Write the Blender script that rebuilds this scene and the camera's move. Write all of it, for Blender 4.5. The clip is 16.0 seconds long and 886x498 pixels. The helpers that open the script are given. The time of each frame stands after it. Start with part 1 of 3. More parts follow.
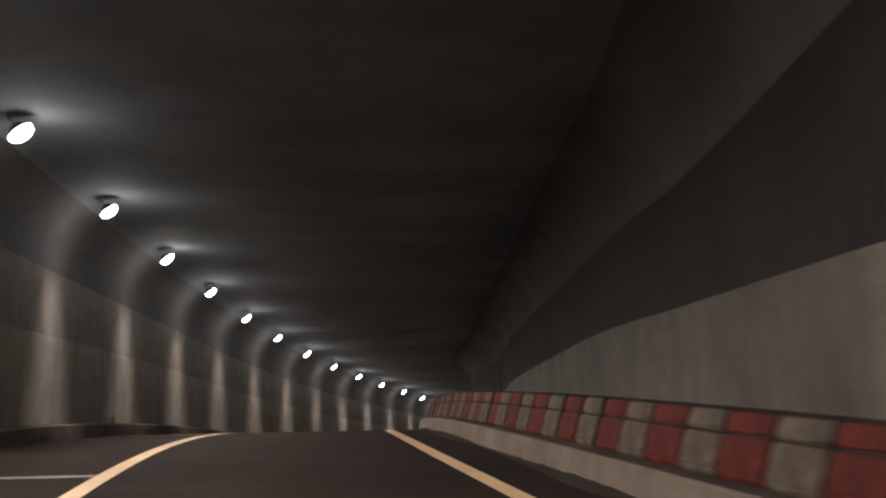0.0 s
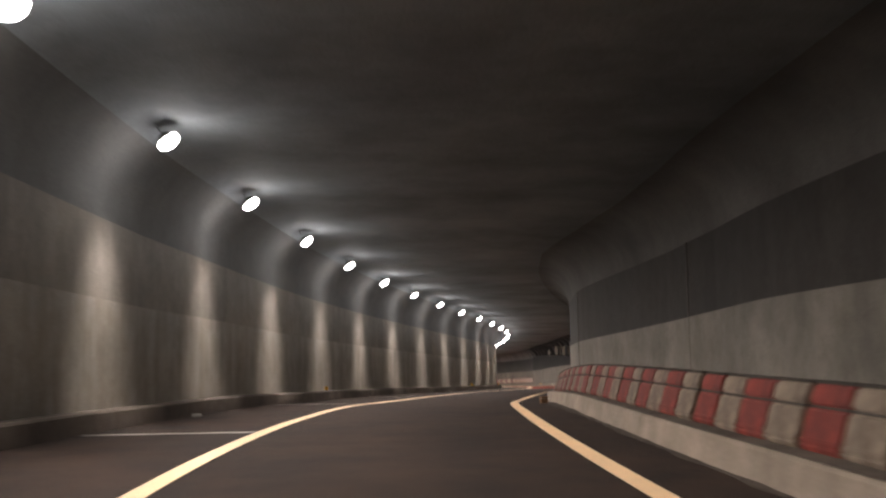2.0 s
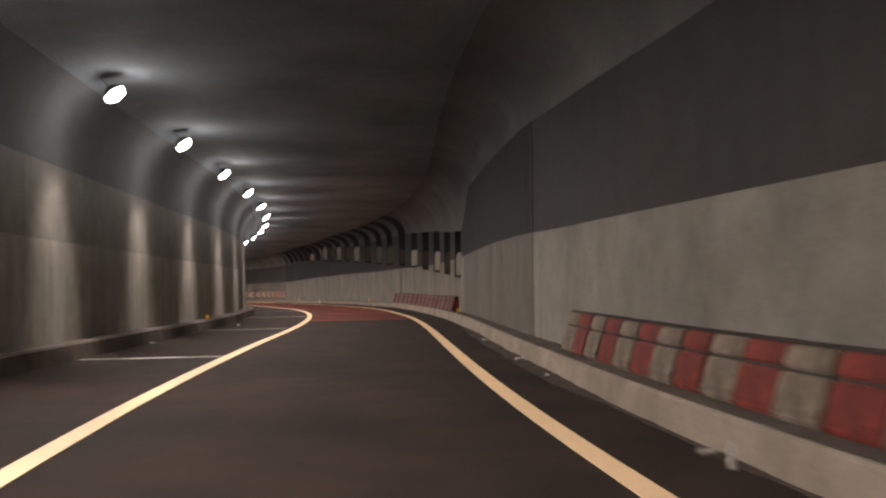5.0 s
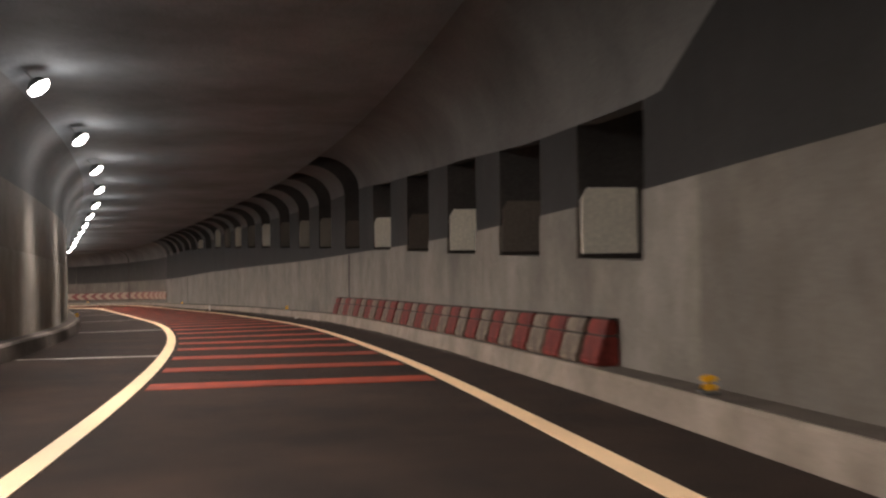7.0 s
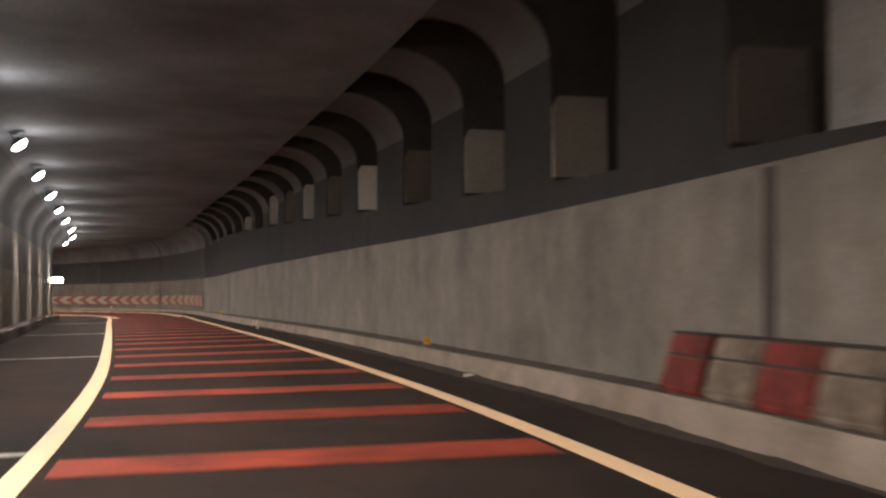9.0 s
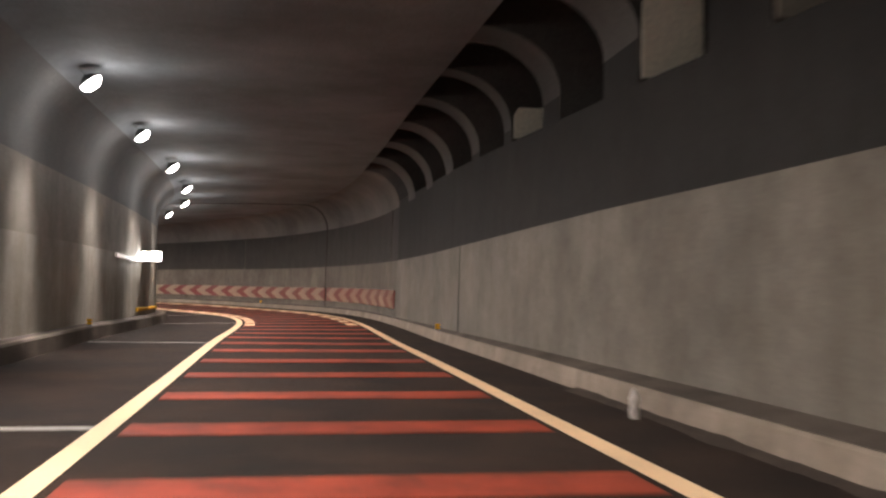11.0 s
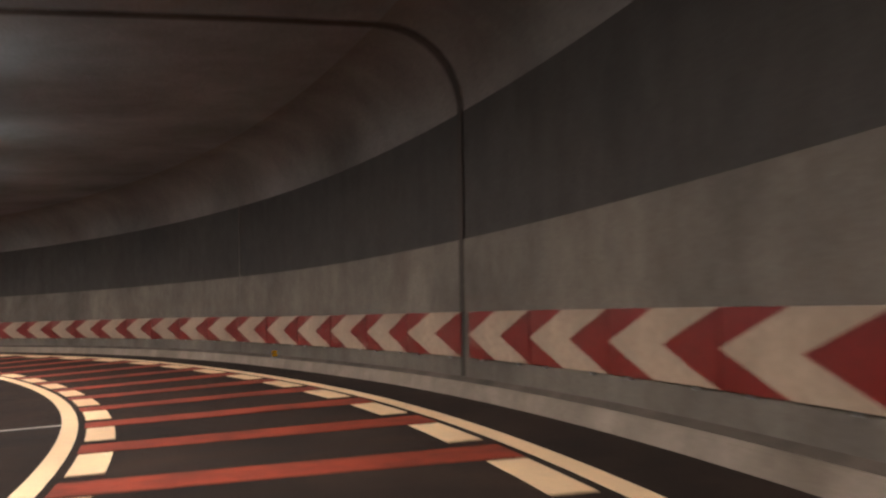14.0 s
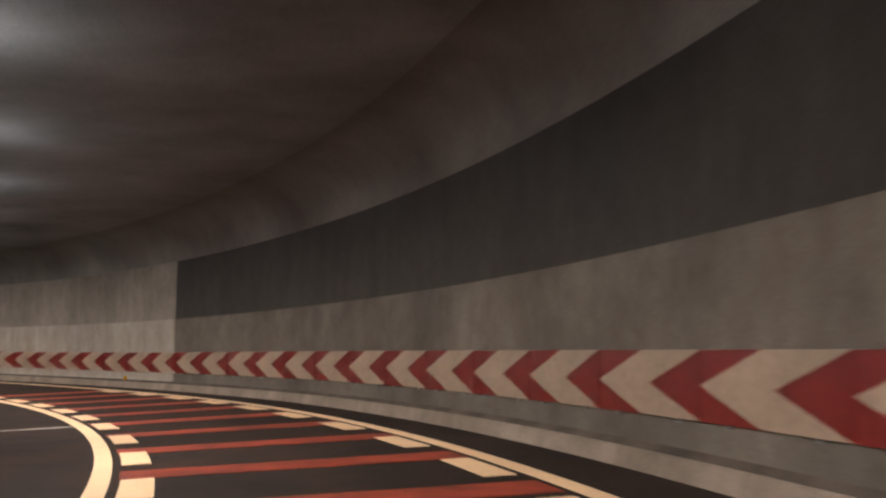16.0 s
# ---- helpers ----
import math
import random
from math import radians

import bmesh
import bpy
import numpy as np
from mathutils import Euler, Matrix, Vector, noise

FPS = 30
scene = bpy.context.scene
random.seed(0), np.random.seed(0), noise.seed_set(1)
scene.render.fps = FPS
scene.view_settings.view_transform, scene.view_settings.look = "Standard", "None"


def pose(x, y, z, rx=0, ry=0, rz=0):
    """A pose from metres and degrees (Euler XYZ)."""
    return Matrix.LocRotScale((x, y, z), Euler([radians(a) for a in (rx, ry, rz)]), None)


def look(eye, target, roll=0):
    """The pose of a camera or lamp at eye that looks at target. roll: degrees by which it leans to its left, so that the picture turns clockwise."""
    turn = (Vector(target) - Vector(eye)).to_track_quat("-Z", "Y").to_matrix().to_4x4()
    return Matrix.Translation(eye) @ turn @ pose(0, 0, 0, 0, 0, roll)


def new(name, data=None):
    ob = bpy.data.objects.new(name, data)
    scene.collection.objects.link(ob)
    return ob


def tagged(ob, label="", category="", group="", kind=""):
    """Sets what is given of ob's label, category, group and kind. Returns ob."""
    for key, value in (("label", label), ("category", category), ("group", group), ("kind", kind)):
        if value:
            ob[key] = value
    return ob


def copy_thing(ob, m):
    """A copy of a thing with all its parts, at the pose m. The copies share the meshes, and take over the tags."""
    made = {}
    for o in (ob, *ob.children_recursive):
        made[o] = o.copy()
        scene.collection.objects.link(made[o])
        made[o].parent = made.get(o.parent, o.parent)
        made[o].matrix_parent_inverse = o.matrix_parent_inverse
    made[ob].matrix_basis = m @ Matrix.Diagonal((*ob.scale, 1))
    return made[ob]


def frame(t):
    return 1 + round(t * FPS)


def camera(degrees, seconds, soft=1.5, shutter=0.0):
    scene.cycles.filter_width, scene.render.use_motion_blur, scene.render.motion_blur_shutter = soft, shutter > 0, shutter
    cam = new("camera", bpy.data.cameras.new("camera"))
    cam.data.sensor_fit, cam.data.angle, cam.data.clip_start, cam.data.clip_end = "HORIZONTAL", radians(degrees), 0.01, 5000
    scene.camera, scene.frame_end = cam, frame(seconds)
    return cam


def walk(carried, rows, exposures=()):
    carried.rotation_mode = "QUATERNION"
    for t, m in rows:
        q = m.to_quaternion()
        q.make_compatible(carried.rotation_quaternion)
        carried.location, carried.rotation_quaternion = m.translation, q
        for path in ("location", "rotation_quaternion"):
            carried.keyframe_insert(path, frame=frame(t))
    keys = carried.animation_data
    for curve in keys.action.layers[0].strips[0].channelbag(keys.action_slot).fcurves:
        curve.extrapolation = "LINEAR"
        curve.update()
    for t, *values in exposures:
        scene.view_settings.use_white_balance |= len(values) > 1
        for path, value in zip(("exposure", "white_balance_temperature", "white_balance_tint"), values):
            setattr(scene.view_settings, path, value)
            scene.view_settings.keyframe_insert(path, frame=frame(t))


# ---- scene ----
cam = camera(46.74, 16.0, soft=2.3, shutter=0.4)
# seconds, place, tilt, lean, heading of the car-borne camera
PATH = [
    (0, 0.443, -18.093, -0.177, 100.982, 1.678, -6.8),
    (0.5, 0.160, -12.078, 0.363, 100.313, 1.033, -6.017),
    (1, -0.102, -6.138, 0.836, 99.654, 0.621, -5.137),
    (1.5, -0.153, -0.243, 1.215, 98.074, 0.301, -5.408),
    (2, -0.026, 5.744, 1.476, 95.829, 1.097, -7.324),
    (2.5, 0.330, 11.667, 1.612, 93.587, 1.350, -10.106),
    (3, 0.917, 17.566, 1.652, 90.775, 0.733, -13.267),
    (3.5, 1.736, 23.580, 1.616, 89.495, 0.517, -16.106),
    (4, 2.766, 29.580, 1.499, 90.102, 0.877, -18.241),
    (4.5, 3.994, 35.599, 1.290, 90.353, 1.366, -20.361),
    (5, 5.371, 41.570, 1.097, 90.510, 0.900, -22.278),
    (5.5, 6.957, 47.618, 0.938, 90.559, 0.622, -24.073),
    (6, 8.759, 53.736, 0.789, 90.499, 0.532, -25.958),
    (6.5, 10.700, 59.822, 0.632, 90.410, 0.558, -27.146),
    (7, 12.644, 65.800, 0.457, 90.371, 0.627, -27.666),
    (7.5, 14.479, 71.585, 0.269, 90.461, 0.667, -27.702),
    (8, 16.133, 77.194, 0.100, 90.680, 0.678, -27.000),
    (8.5, 17.772, 83.023, -0.069, 90.769, 0.377, -26.123),
    (9, 19.327, 89.370, -0.255, 90.793, -0.254, -24.329),
    (9.5, 20.660, 95.691, -0.437, 90.723, -0.233, -21.781),
    (9.7, 21.108, 98.168, -0.508, 90.710, -0.697, -20.878),
    (10, 21.743, 101.935, -0.622, 90.685, -1.227, -19.312),
    (10.5, 22.713, 108.358, -0.828, 90.633, -1.667, -16.647),
    (11, 23.627, 114.807, -1.027, 90.488, -1.663, -15.045),
    (11.5, 24.524, 121.086, -1.229, 90.156, -1.342, -13.839),
    (12, 25.352, 127.020, -1.423, 89.546, -0.831, -13.052),
    (12.5, 26.100, 132.599, -1.598, 88.651, -0.139, -12.710),
    (13, 26.911, 138.190, -1.783, 89.998, 0.606, -12.092),
    (13.5, 27.383, 143.793, -1.975, 91.304, 0.863, -12.597),
    (14, 27.793, 149.376, -2.163, 91.706, 0.818, -11.656),
    (14.5, 27.909, 154.691, -2.348, 91.096, -0.332, -7.144),
    (15, 27.701, 159.987, -2.537, 94.952, -0.947, 2.138),
    (15.5, 26.745, 165.058, -2.743, 95.0, -0.515, 5.15),
    (16, 25.747, 170.369, -2.934, 94.097, -0.669, 10.289),
]
EXPOSURE = 0.42
walk(cam, [(r[0], pose(*r[1:])) for r in PATH], [(0.0, EXPOSURE - 0.52), (0.5, EXPOSURE + 0.05), (1.0, EXPOSURE + 0.3), (2.5, EXPOSURE + 0.3), (3.3, EXPOSURE + 0.05), (8.5, EXPOSURE + 0.05), (9.5, EXPOSURE + 0.2), (12.5, EXPOSURE + 0.28), (13.3, EXPOSURE + 0.12), (14.5, EXPOSURE - 0.3), (15.2, EXPOSURE - 0.1), (16.0, EXPOSURE)])

# ---- the road's line: bend (1/100 m), grade and bank (%) every 9 m from s = -20 ----
KNOT = np.arange(-20.0, 305.0, 9.0)
BEND = [-0.0333, -0.3341, -0.6419, -0.6582, -0.487, -0.6654, -0.6153, -0.4592, -0.5014, -0.1346, 0.0778, 0.4822, 0.5802, 0.6281, 0.623, 0.0464,
        0.0113, 0.0674, -0.2429, 0.6834, 1.881, 1.7456, 1.7386, 1.8843, 1.6732, 1.5073, 1.3966, 1.3261, 1.2829, 1.2577, 1.2441, 1.2375, 1.2349,
        1.2343, 1.2346, 1.2351, 1.2356]
GRADE = [9.611, 8.463, 6.181, 2.752, 0.293, -1.446, -3.818, -2.628, -2.272, -2.548, -3.166, -2.8, -2.824, -2.688, -3.174, -3.011, -3.347, -3.105,
        -3.428, -3.254, -3.436, -3.864, -2.808, -3.152, -3.219, -3.107, -2.572, -1.855, -1.181, -0.644, -0.268, -0.037, 0.085, 0.133, 0.138, 0.123,
        0.101]
BANK = [-0.803, -0.86, -1.098, -0.887, -0.937, 0.863, -0.729, -1.7, -1.038, 0.211, 0.805, 0.172, -0.275, 0.956, 0.567, 1.451, 1.346, 1.283, 0.77,
        2.012, 3.213, 3.726, 3.869, 3.436, 3.176, 2.138, 1.264, 0.883, 0.609, 0.42, 0.291, 0.202, 0.142, 0.101, 0.075, 0.059, 0.052]
SG = np.arange(-60.0, 300.0, 0.5)


def running(a):
    c = np.concatenate([[0], np.cumsum((a[1:] + a[:-1]) / 4)])
    return c - c[120]


TH = running(np.interp(SG, KNOT, BEND) / 100)
CX, CY, CZ = running(-np.sin(TH)), running(np.cos(TH)), running(np.interp(SG, KNOT, GRADE) / 100)
S_START, S_END = -36.0, 240.0


def at(s, d=0.0, h=0.0):
    """The place s metres along the lane's middle, d to its right, h above the road."""
    a = np.interp(s, SG, TH)
    return Vector((np.interp(s, SG, CX) + d * math.cos(a), np.interp(s, SG, CY) + d * math.sin(a), np.interp(s, SG, CZ) + h + np.interp(s, KNOT, BANK) / 100 * min(max(d, -4.6), 3.2)))


def stand(s, d=0.0, h=0.0, turn=0.0):
    """Pose of a thing on the line: x to the right, y along the road and down its grade, z up."""
    g = math.degrees(math.atan(np.interp(s, KNOT, GRADE) / 100))
    a = math.degrees(np.interp(s, SG, TH))
    p = at(s, d, h)
    return Matrix.Translation(p) @ pose(0, 0, 0, 0, 0, a + turn) @ pose(0, 0, 0, g, 0, 0) @ pose(0, 0, 0, 0, -math.degrees(math.atan(np.interp(s, KNOT, BANK) / 100)), 0)


# ---- world and lamps ----
world = bpy.data.worlds.new("night")
scene.world = world
world.use_nodes = True
world.node_tree.nodes["Background"].inputs[0].default_value = (0.02, 0.025, 0.035, 1)
world.node_tree.nodes["Background"].inputs[1].default_value = 0.2
LAMP_FIRST, LAMP_STEP, LAMP_D, LAMP_H = -2.687, 6.324, -3.986, 4.707
LAMP_LIFT = [(-20, 0.08), (20, 0.03), (60, 0.0), (150, 0.06), (160, 0.03), (168, 0.0), (181, -0.2), (300, -0.2)]
LAMP_WATT, WALL_WATT, SPILL_WATT, SIGN_WATT = 200.0, 270.0, 32.0, 3.5


# ---- materials ----
def nodes(name):
    m = bpy.data.materials.new(name)
    m.use_nodes = True
    t = m.node_tree
    return m, t, t.nodes["Principled BSDF"]


def link(t, a, b):
    t.links.new(a, b)


def noise_node(t, scale, detail=4.0, rough=0.6, stretch=None):
    co = t.nodes.new("ShaderNodeTexCoord")
    mp = t.nodes.new("ShaderNodeMapping")
    mp.inputs["Scale"].default_value = stretch or (1, 1, 1)
    n = t.nodes.new("ShaderNodeTexNoise")
    n.inputs["Scale"].default_value, n.inputs["Detail"].default_value, n.inputs["Roughness"].default_value = scale, detail, rough
    link(t, co.outputs["Object"], mp.inputs[0])
    link(t, mp.outputs[0], n.inputs["Vector"])
    return n


def ramp(t, src, lo, hi, a=0.3, b=0.7):
    r = t.nodes.new("ShaderNodeValToRGB")
    r.color_ramp.elements[0].position, r.color_ramp.elements[1].position = a, b
    r.color_ramp.elements[0].color, r.color_ramp.elements[1].color = (*lo, 1), (*hi, 1)
    link(t, src, r.inputs[0])
    return r


def mix(t, kind, fac, a, b):
    n = t.nodes.new("ShaderNodeMix")
    n.data_type, n.blend_type = "RGBA", kind
    if isinstance(fac, (int, float)):
        n.inputs[0].default_value = fac
    else:
        link(t, fac, n.inputs[0])
    for src, k in ((a, 6), (b, 7)):
        if isinstance(src, tuple):
            n.inputs[k].default_value = (*src, 1)
        else:
            link(t, src, n.inputs[k])
    return n.outputs[2]


def bump(t, bsdf, src, strength, distance=0.01):
    b = t.nodes.new("ShaderNodeBump")
    b.inputs["Strength"].default_value, b.inputs["Distance"].default_value = strength, distance
    link(t, src, b.inputs["Height"])
    link(t, b.outputs[0], bsdf.inputs["Normal"])


def shade(c, k):
    return tuple(v * k for v in c)


def surface(name, colour, grain=40.0, stain=0.7, vary=0.75, rough=0.8, relief=0.3, streak=None, metal=0.0, runs=0.45):
    """A worn surface: large stains, fine grain, soft upright runs and blotches, fine relief."""
    m, t, p = nodes(name)
    big = noise_node(t, stain, 5.0, 0.65)
    fine = noise_node(t, grain, 3.0, 0.6)
    c = ramp(t, big.outputs[0], shade(colour, vary), shade(colour, 2 - vary)).outputs[0]
    g = ramp(t, fine.outputs[0], (0.82, 0.82, 0.82), (1.12, 1.12, 1.12)).outputs[0]
    c = mix(t, "MULTIPLY", 1.0, c, g)
    if streak:
        s = noise_node(t, 1.0, 4.0, 0.6, streak)
        r = ramp(t, s.outputs[0], (0.72, 0.70, 0.67), (1.05, 1.05, 1.05), 0.35, 0.6).outputs[0]
        c = mix(t, "MULTIPLY", runs, c, r)
        b = noise_node(t, 2.2, 6.0, 0.7)
        c = mix(t, "MULTIPLY", 0.6, c, ramp(t, b.outputs[0], (0.78, 0.75, 0.70), (1.08, 1.08, 1.08), 0.36, 0.6).outputs[0])
    link(t, c, p.inputs["Base Color"])
    rr = t.nodes.new("ShaderNodeMapRange")
    rr.inputs["To Min"].default_value, rr.inputs["To Max"].default_value = max(rough - 0.15, 0.05), min(rough + 0.1, 1.0)
    link(t, big.outputs[0], rr.inputs[0])
    link(t, rr.outputs[0], p.inputs["Roughness"])
    p.inputs["Metallic"].default_value = metal
    p.inputs["Specular IOR Level"].default_value = 0.5 if rough < 0.6 else 0.2
    if relief:
        bump(t, p, fine.outputs[0], relief, 0.008)
    return m


def lamp_glow(name, colour, strength):
    m, t, p = nodes(name)
    p.inputs["Base Color"].default_value = (0.9, 0.9, 0.9, 1)
    p.inputs["Emission Color"].default_value = (*colour, 1)
    p.inputs["Emission Strength"].default_value = strength
    return m


ASPHALT = surface("asphalt", (0.0245, 0.0146, 0.0097), 90, 0.9, 0.3, 0.92, 0.6)
PALE = surface("pale_wall_paint", (0.19, 0.172, 0.145), 30, 0.45, 0.66, 0.65, 0.15, (0.9, 0.9, 0.14))
DARK = surface("dark_wall_paint", (0.044, 0.04, 0.036), 25, 0.3, 0.72, 0.75, 0.2, (1.4, 1.4, 0.2))
# left wall: colour lightened to lift the gaps between the lamp strips
PALE_LEFT = surface("streaked_brightened_wall_paint", (0.31, 0.28, 0.24), 30, 0.35, 0.75, 0.65, 0.15, (1.7, 1.7, 0.22), 0.0, 0.8)
PALE_MID = surface("grimy_pale_wall_paint", (0.162, 0.145, 0.121), 30, 0.45, 0.62, 0.68, 0.15, (0.9, 0.9, 0.14), 0.0, 0.5)
PALE_DULL = surface("darkened_grey_wall_paint", (0.122, 0.107, 0.089), 30, 0.5, 0.65, 0.7, 0.15, (0.9, 0.9, 0.14))
PALE_FAR = surface("lighter_pale_wall_paint", (0.3, 0.27, 0.23), 30, 0.35, 0.85, 0.6, 0.15, (1.7, 1.7, 0.22))
PIER_DARK = surface("dark_pier_paint", (0.026, 0.024, 0.022), 25, 0.3, 0.65, 0.8, 0.2, (1.4, 1.4, 0.2))
PIER_HEAD = surface("pier_head_concrete", (0.095, 0.089, 0.083), 20, 0.25, 0.6, 0.85, 0.25)
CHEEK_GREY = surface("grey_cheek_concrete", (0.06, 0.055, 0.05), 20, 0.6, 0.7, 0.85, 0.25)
# back wall coloured lighter so the unlit openings don't go black
GALLERY_BACK = surface("lightened_gallery_concrete", (0.28, 0.255, 0.23), 20, 0.5, 0.6, 0.85, 0.25)
# upper wall: colour raised to carry the haze around the lamps
UPPER_L = surface("brightened_upper_wall_paint", (0.225, 0.201, 0.174), 25, 0.3, 0.72, 0.75, 0.2, (1.4, 1.4, 0.2))
VAULT_PALE = surface("paler_vault_concrete", (0.155, 0.145, 0.134), 20, 0.25, 0.6, 0.85, 0.25)
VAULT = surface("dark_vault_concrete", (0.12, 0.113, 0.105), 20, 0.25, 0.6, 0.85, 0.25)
HAUNCH_L = surface("darkened_haunch_paint", (0.125, 0.123, 0.12), 20, 0.3, 0.65, 0.85, 0.25)
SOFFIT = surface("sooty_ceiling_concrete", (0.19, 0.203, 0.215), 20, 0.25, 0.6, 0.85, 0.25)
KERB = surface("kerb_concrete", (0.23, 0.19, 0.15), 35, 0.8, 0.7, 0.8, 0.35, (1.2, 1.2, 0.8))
KERB_LEFT = surface("dark_brown_kerb_concrete", (0.115, 0.092, 0.075), 35, 0.8, 0.6, 0.85, 0.35, (1.2, 1.2, 0.8))
LEDGE = surface("dusty_ledge_concrete", (0.14, 0.125, 0.11), 35, 0.8, 0.6, 0.85, 0.35)
LEDGE_DUST = surface("brown_ledge_dust", (0.085, 0.069, 0.055), 45, 1.2, 0.55, 0.9, 0.4)
NEAR_BLACK = surface("near_black_brown", (0.05, 0.042, 0.035), 45, 1.2, 0.6, 0.9, 0.4)
SEAM = surface("grey_wall_seam", (0.14, 0.127, 0.112), 40, 1.0, 0.7, 0.9, 0.2)
JOINT = surface("dark_joint_filler", (0.05, 0.042, 0.036), 40, 1.0, 0.8, 0.9, 0.2)
LINE = surface("white_line_paint", (0.88, 0.62, 0.36), 60, 1.5, 0.9, 0.55, 0.25)
THIN = surface("worn_grey_line_paint", (0.42, 0.40, 0.36), 50, 2.0, 0.6, 0.6, 0.25)
REDROAD = surface("red_road_paint", (0.255, 0.045, 0.023), 70, 1.6, 0.42, 0.7, 0.4)
PLASTIC_RED = surface("red_barrier_plastic", (0.15, 0.025, 0.018), 12, 2.2, 0.45, 0.7, 0.05, (5.0, 5.0, 1.6), 0.0, 0.9)
PLASTIC_WHITE = surface("grimy_white_barrier_plastic", (0.16, 0.125, 0.094), 12, 2.2, 0.42, 0.7, 0.05, (5.0, 5.0, 1.6), 0.0, 0.9)
BOARD_RED = surface("red_sign_film", (0.14, 0.011, 0.009), 14, 1.2, 0.75, 0.35, 0.0)
BOARD_WHITE = surface("white_sign_film", (0.3, 0.228, 0.165), 14, 1.2, 0.8, 0.35, 0.0)
PANEL_PALE = surface("pale_panel", (0.82, 0.77, 0.64), 20, 0.8, 0.85, 0.6, 0.1)
PANEL_DULL = surface("dull_panel", (0.30, 0.27, 0.22), 20, 0.8, 0.8, 0.65, 0.1)
PANEL_BROWN = surface("brown_panel", (0.13, 0.11, 0.09), 20, 0.8, 0.8, 0.7, 0.1)
PANEL_TAN = surface("tan_panel", (0.21, 0.185, 0.15), 20, 0.8, 0.75, 0.7, 0.1)
METAL = surface("grey_lamp_housing", (0.22, 0.22, 0.22), 60, 3.0, 0.85, 0.45, 0.05, None, 0.6)
YELLOW = surface("yellow_kerb_paint", (0.75, 0.40, 0.03), 40, 1.5, 0.75, 0.6, 0.2)
AMBER = surface("amber_reflector", (0.9, 0.45, 0.02), 80, 3.0, 0.9, 0.2, 0.0)
GLOW = lamp_glow("lamp_glass", (1.0, 0.97, 0.93), 22.0)
STREAK_WHITE = surface("light_streak_white", (0.75, 0.74, 0.7), 40, 2.0, 0.85, 0.45, 0.05)
SIGN_GLOW = lamp_glow("box_lamp_glass", (1.0, 0.98, 0.95), 30.0)


# ---- building helpers ----
def mesh_of(name, verts, faces, material, smooth=False):
    me = bpy.data.meshes.new(name)
    me.from_pydata([tuple(v) for v in verts], [], faces)
    for m in (material if isinstance(material, (list, tuple)) else [material]):
        me.materials.append(m)
    if smooth:
        me.polygons.foreach_set("use_smooth", [True] * len(me.polygons))
        me.set_sharp_from_angle(angle=radians(35))
    me.update()
    return me


def hold(ob, parent):
    ob.parent = parent
    return ob


def sweep(name, s0, s1, profile, material, step=1.0, parent=None, closed=True, smooth=False, ends=True):
    """A body drawn along the road. profile: list of (d, h), or a function of s that gives one."""
    n = max(1, round((s1 - s0) / step))
    ss = [s0 + (s1 - s0) * i / n for i in range(n + 1)]
    get = profile if callable(profile) else (lambda s: profile)
    k = len(get(s0))
    verts = [at(s, d, h) for s in ss for d, h in get(s)]
    m = k if closed else k - 1
    faces = [(i * k + j, i * k + (j + 1) % k, (i + 1) * k + (j + 1) % k, (i + 1) * k + j) for i in range(n) for j in range(m)]
    if closed and ends:
        faces += [tuple(range(k))[::-1], tuple(n * k + j for j in range(k))]
    ob = new(name, mesh_of(name, verts, faces, material, smooth))
    return hold(ob, parent) if parent else ob


def slab(d0, d1, h0, h1):
    return [(d0, h0), (d0, h1), (d1, h1), (d1, h0)]


def prism(name, outline, depth, material, parent=None, bevel=0.0, m=None):
    """An outline in the x-z plane, drawn along y, with rounded edges."""
    bm = bmesh.new()
    vs = [bm.verts.new((x, 0, z)) for x, z in outline]
    f = bm.faces.new(vs)
    r = bmesh.ops.extrude_face_region(bm, geom=[f])
    bmesh.ops.translate(bm, verts=[v for v in r["geom"] if isinstance(v, bmesh.types.BMVert)], vec=(0, depth, 0))
    if bevel:
        bmesh.ops.bevel(bm, geom=bm.edges[:], offset=bevel, segments=2, affect="EDGES")
    bmesh.ops.recalc_face_normals(bm, faces=bm.faces[:])
    if m is not None:
        bm.transform(m)
    me = bpy.data.meshes.new(name)
    bm.to_mesh(me)
    bm.free()
    me.materials.append(material)
    ob = new(name, me)
    return hold(ob, parent) if parent else ob


def box(name, x, y, z, material, parent=None, bevel=0.01):
    """A block between the given limits."""
    return prism(name, [(x[0], z[0]), (x[1], z[0]), (x[1], z[1]), (x[0], z[1])], y[1] - y[0], material, parent, bevel,
                 Matrix.Translation((0, y[0], 0)))


def curve_of(table, s):
    return float(np.interp(s, [r[0] for r in table], [r[1] for r in table]))


# ---- lie of the walls ----
WALL_R = [(-40, 3.47), (-14, 3.47), (-12, 3.8), (-10, 4.3), (-7.4, 4.9), (-4, 5.55), (0, 6.0), (4, 6.4), (8, 6.7), (12, 6.85), (20, 6.7), (28, 6.4), (32, 6.0),
          (36, 5.2), (38, 4.75), (40, 4.35), (42, 4.0), (47.6, 3.65), (52.8, 3.46), (56, 3.36), (60.4, 3.26), (66, 3.28), (72, 3.4), (78, 3.5), (126, 3.5), (140, 3.23), (145, 3.18), (149, 3.09), (153, 3.06), (300, 3.06)]
KERB_R = [(-40, 2.88), (62, 2.88), (78, 3.08), (120, 3.08), (140, 3.04), (146, 3.01), (149, 2.97), (151.5, 2.925), (168, 2.9), (300, 2.86)]
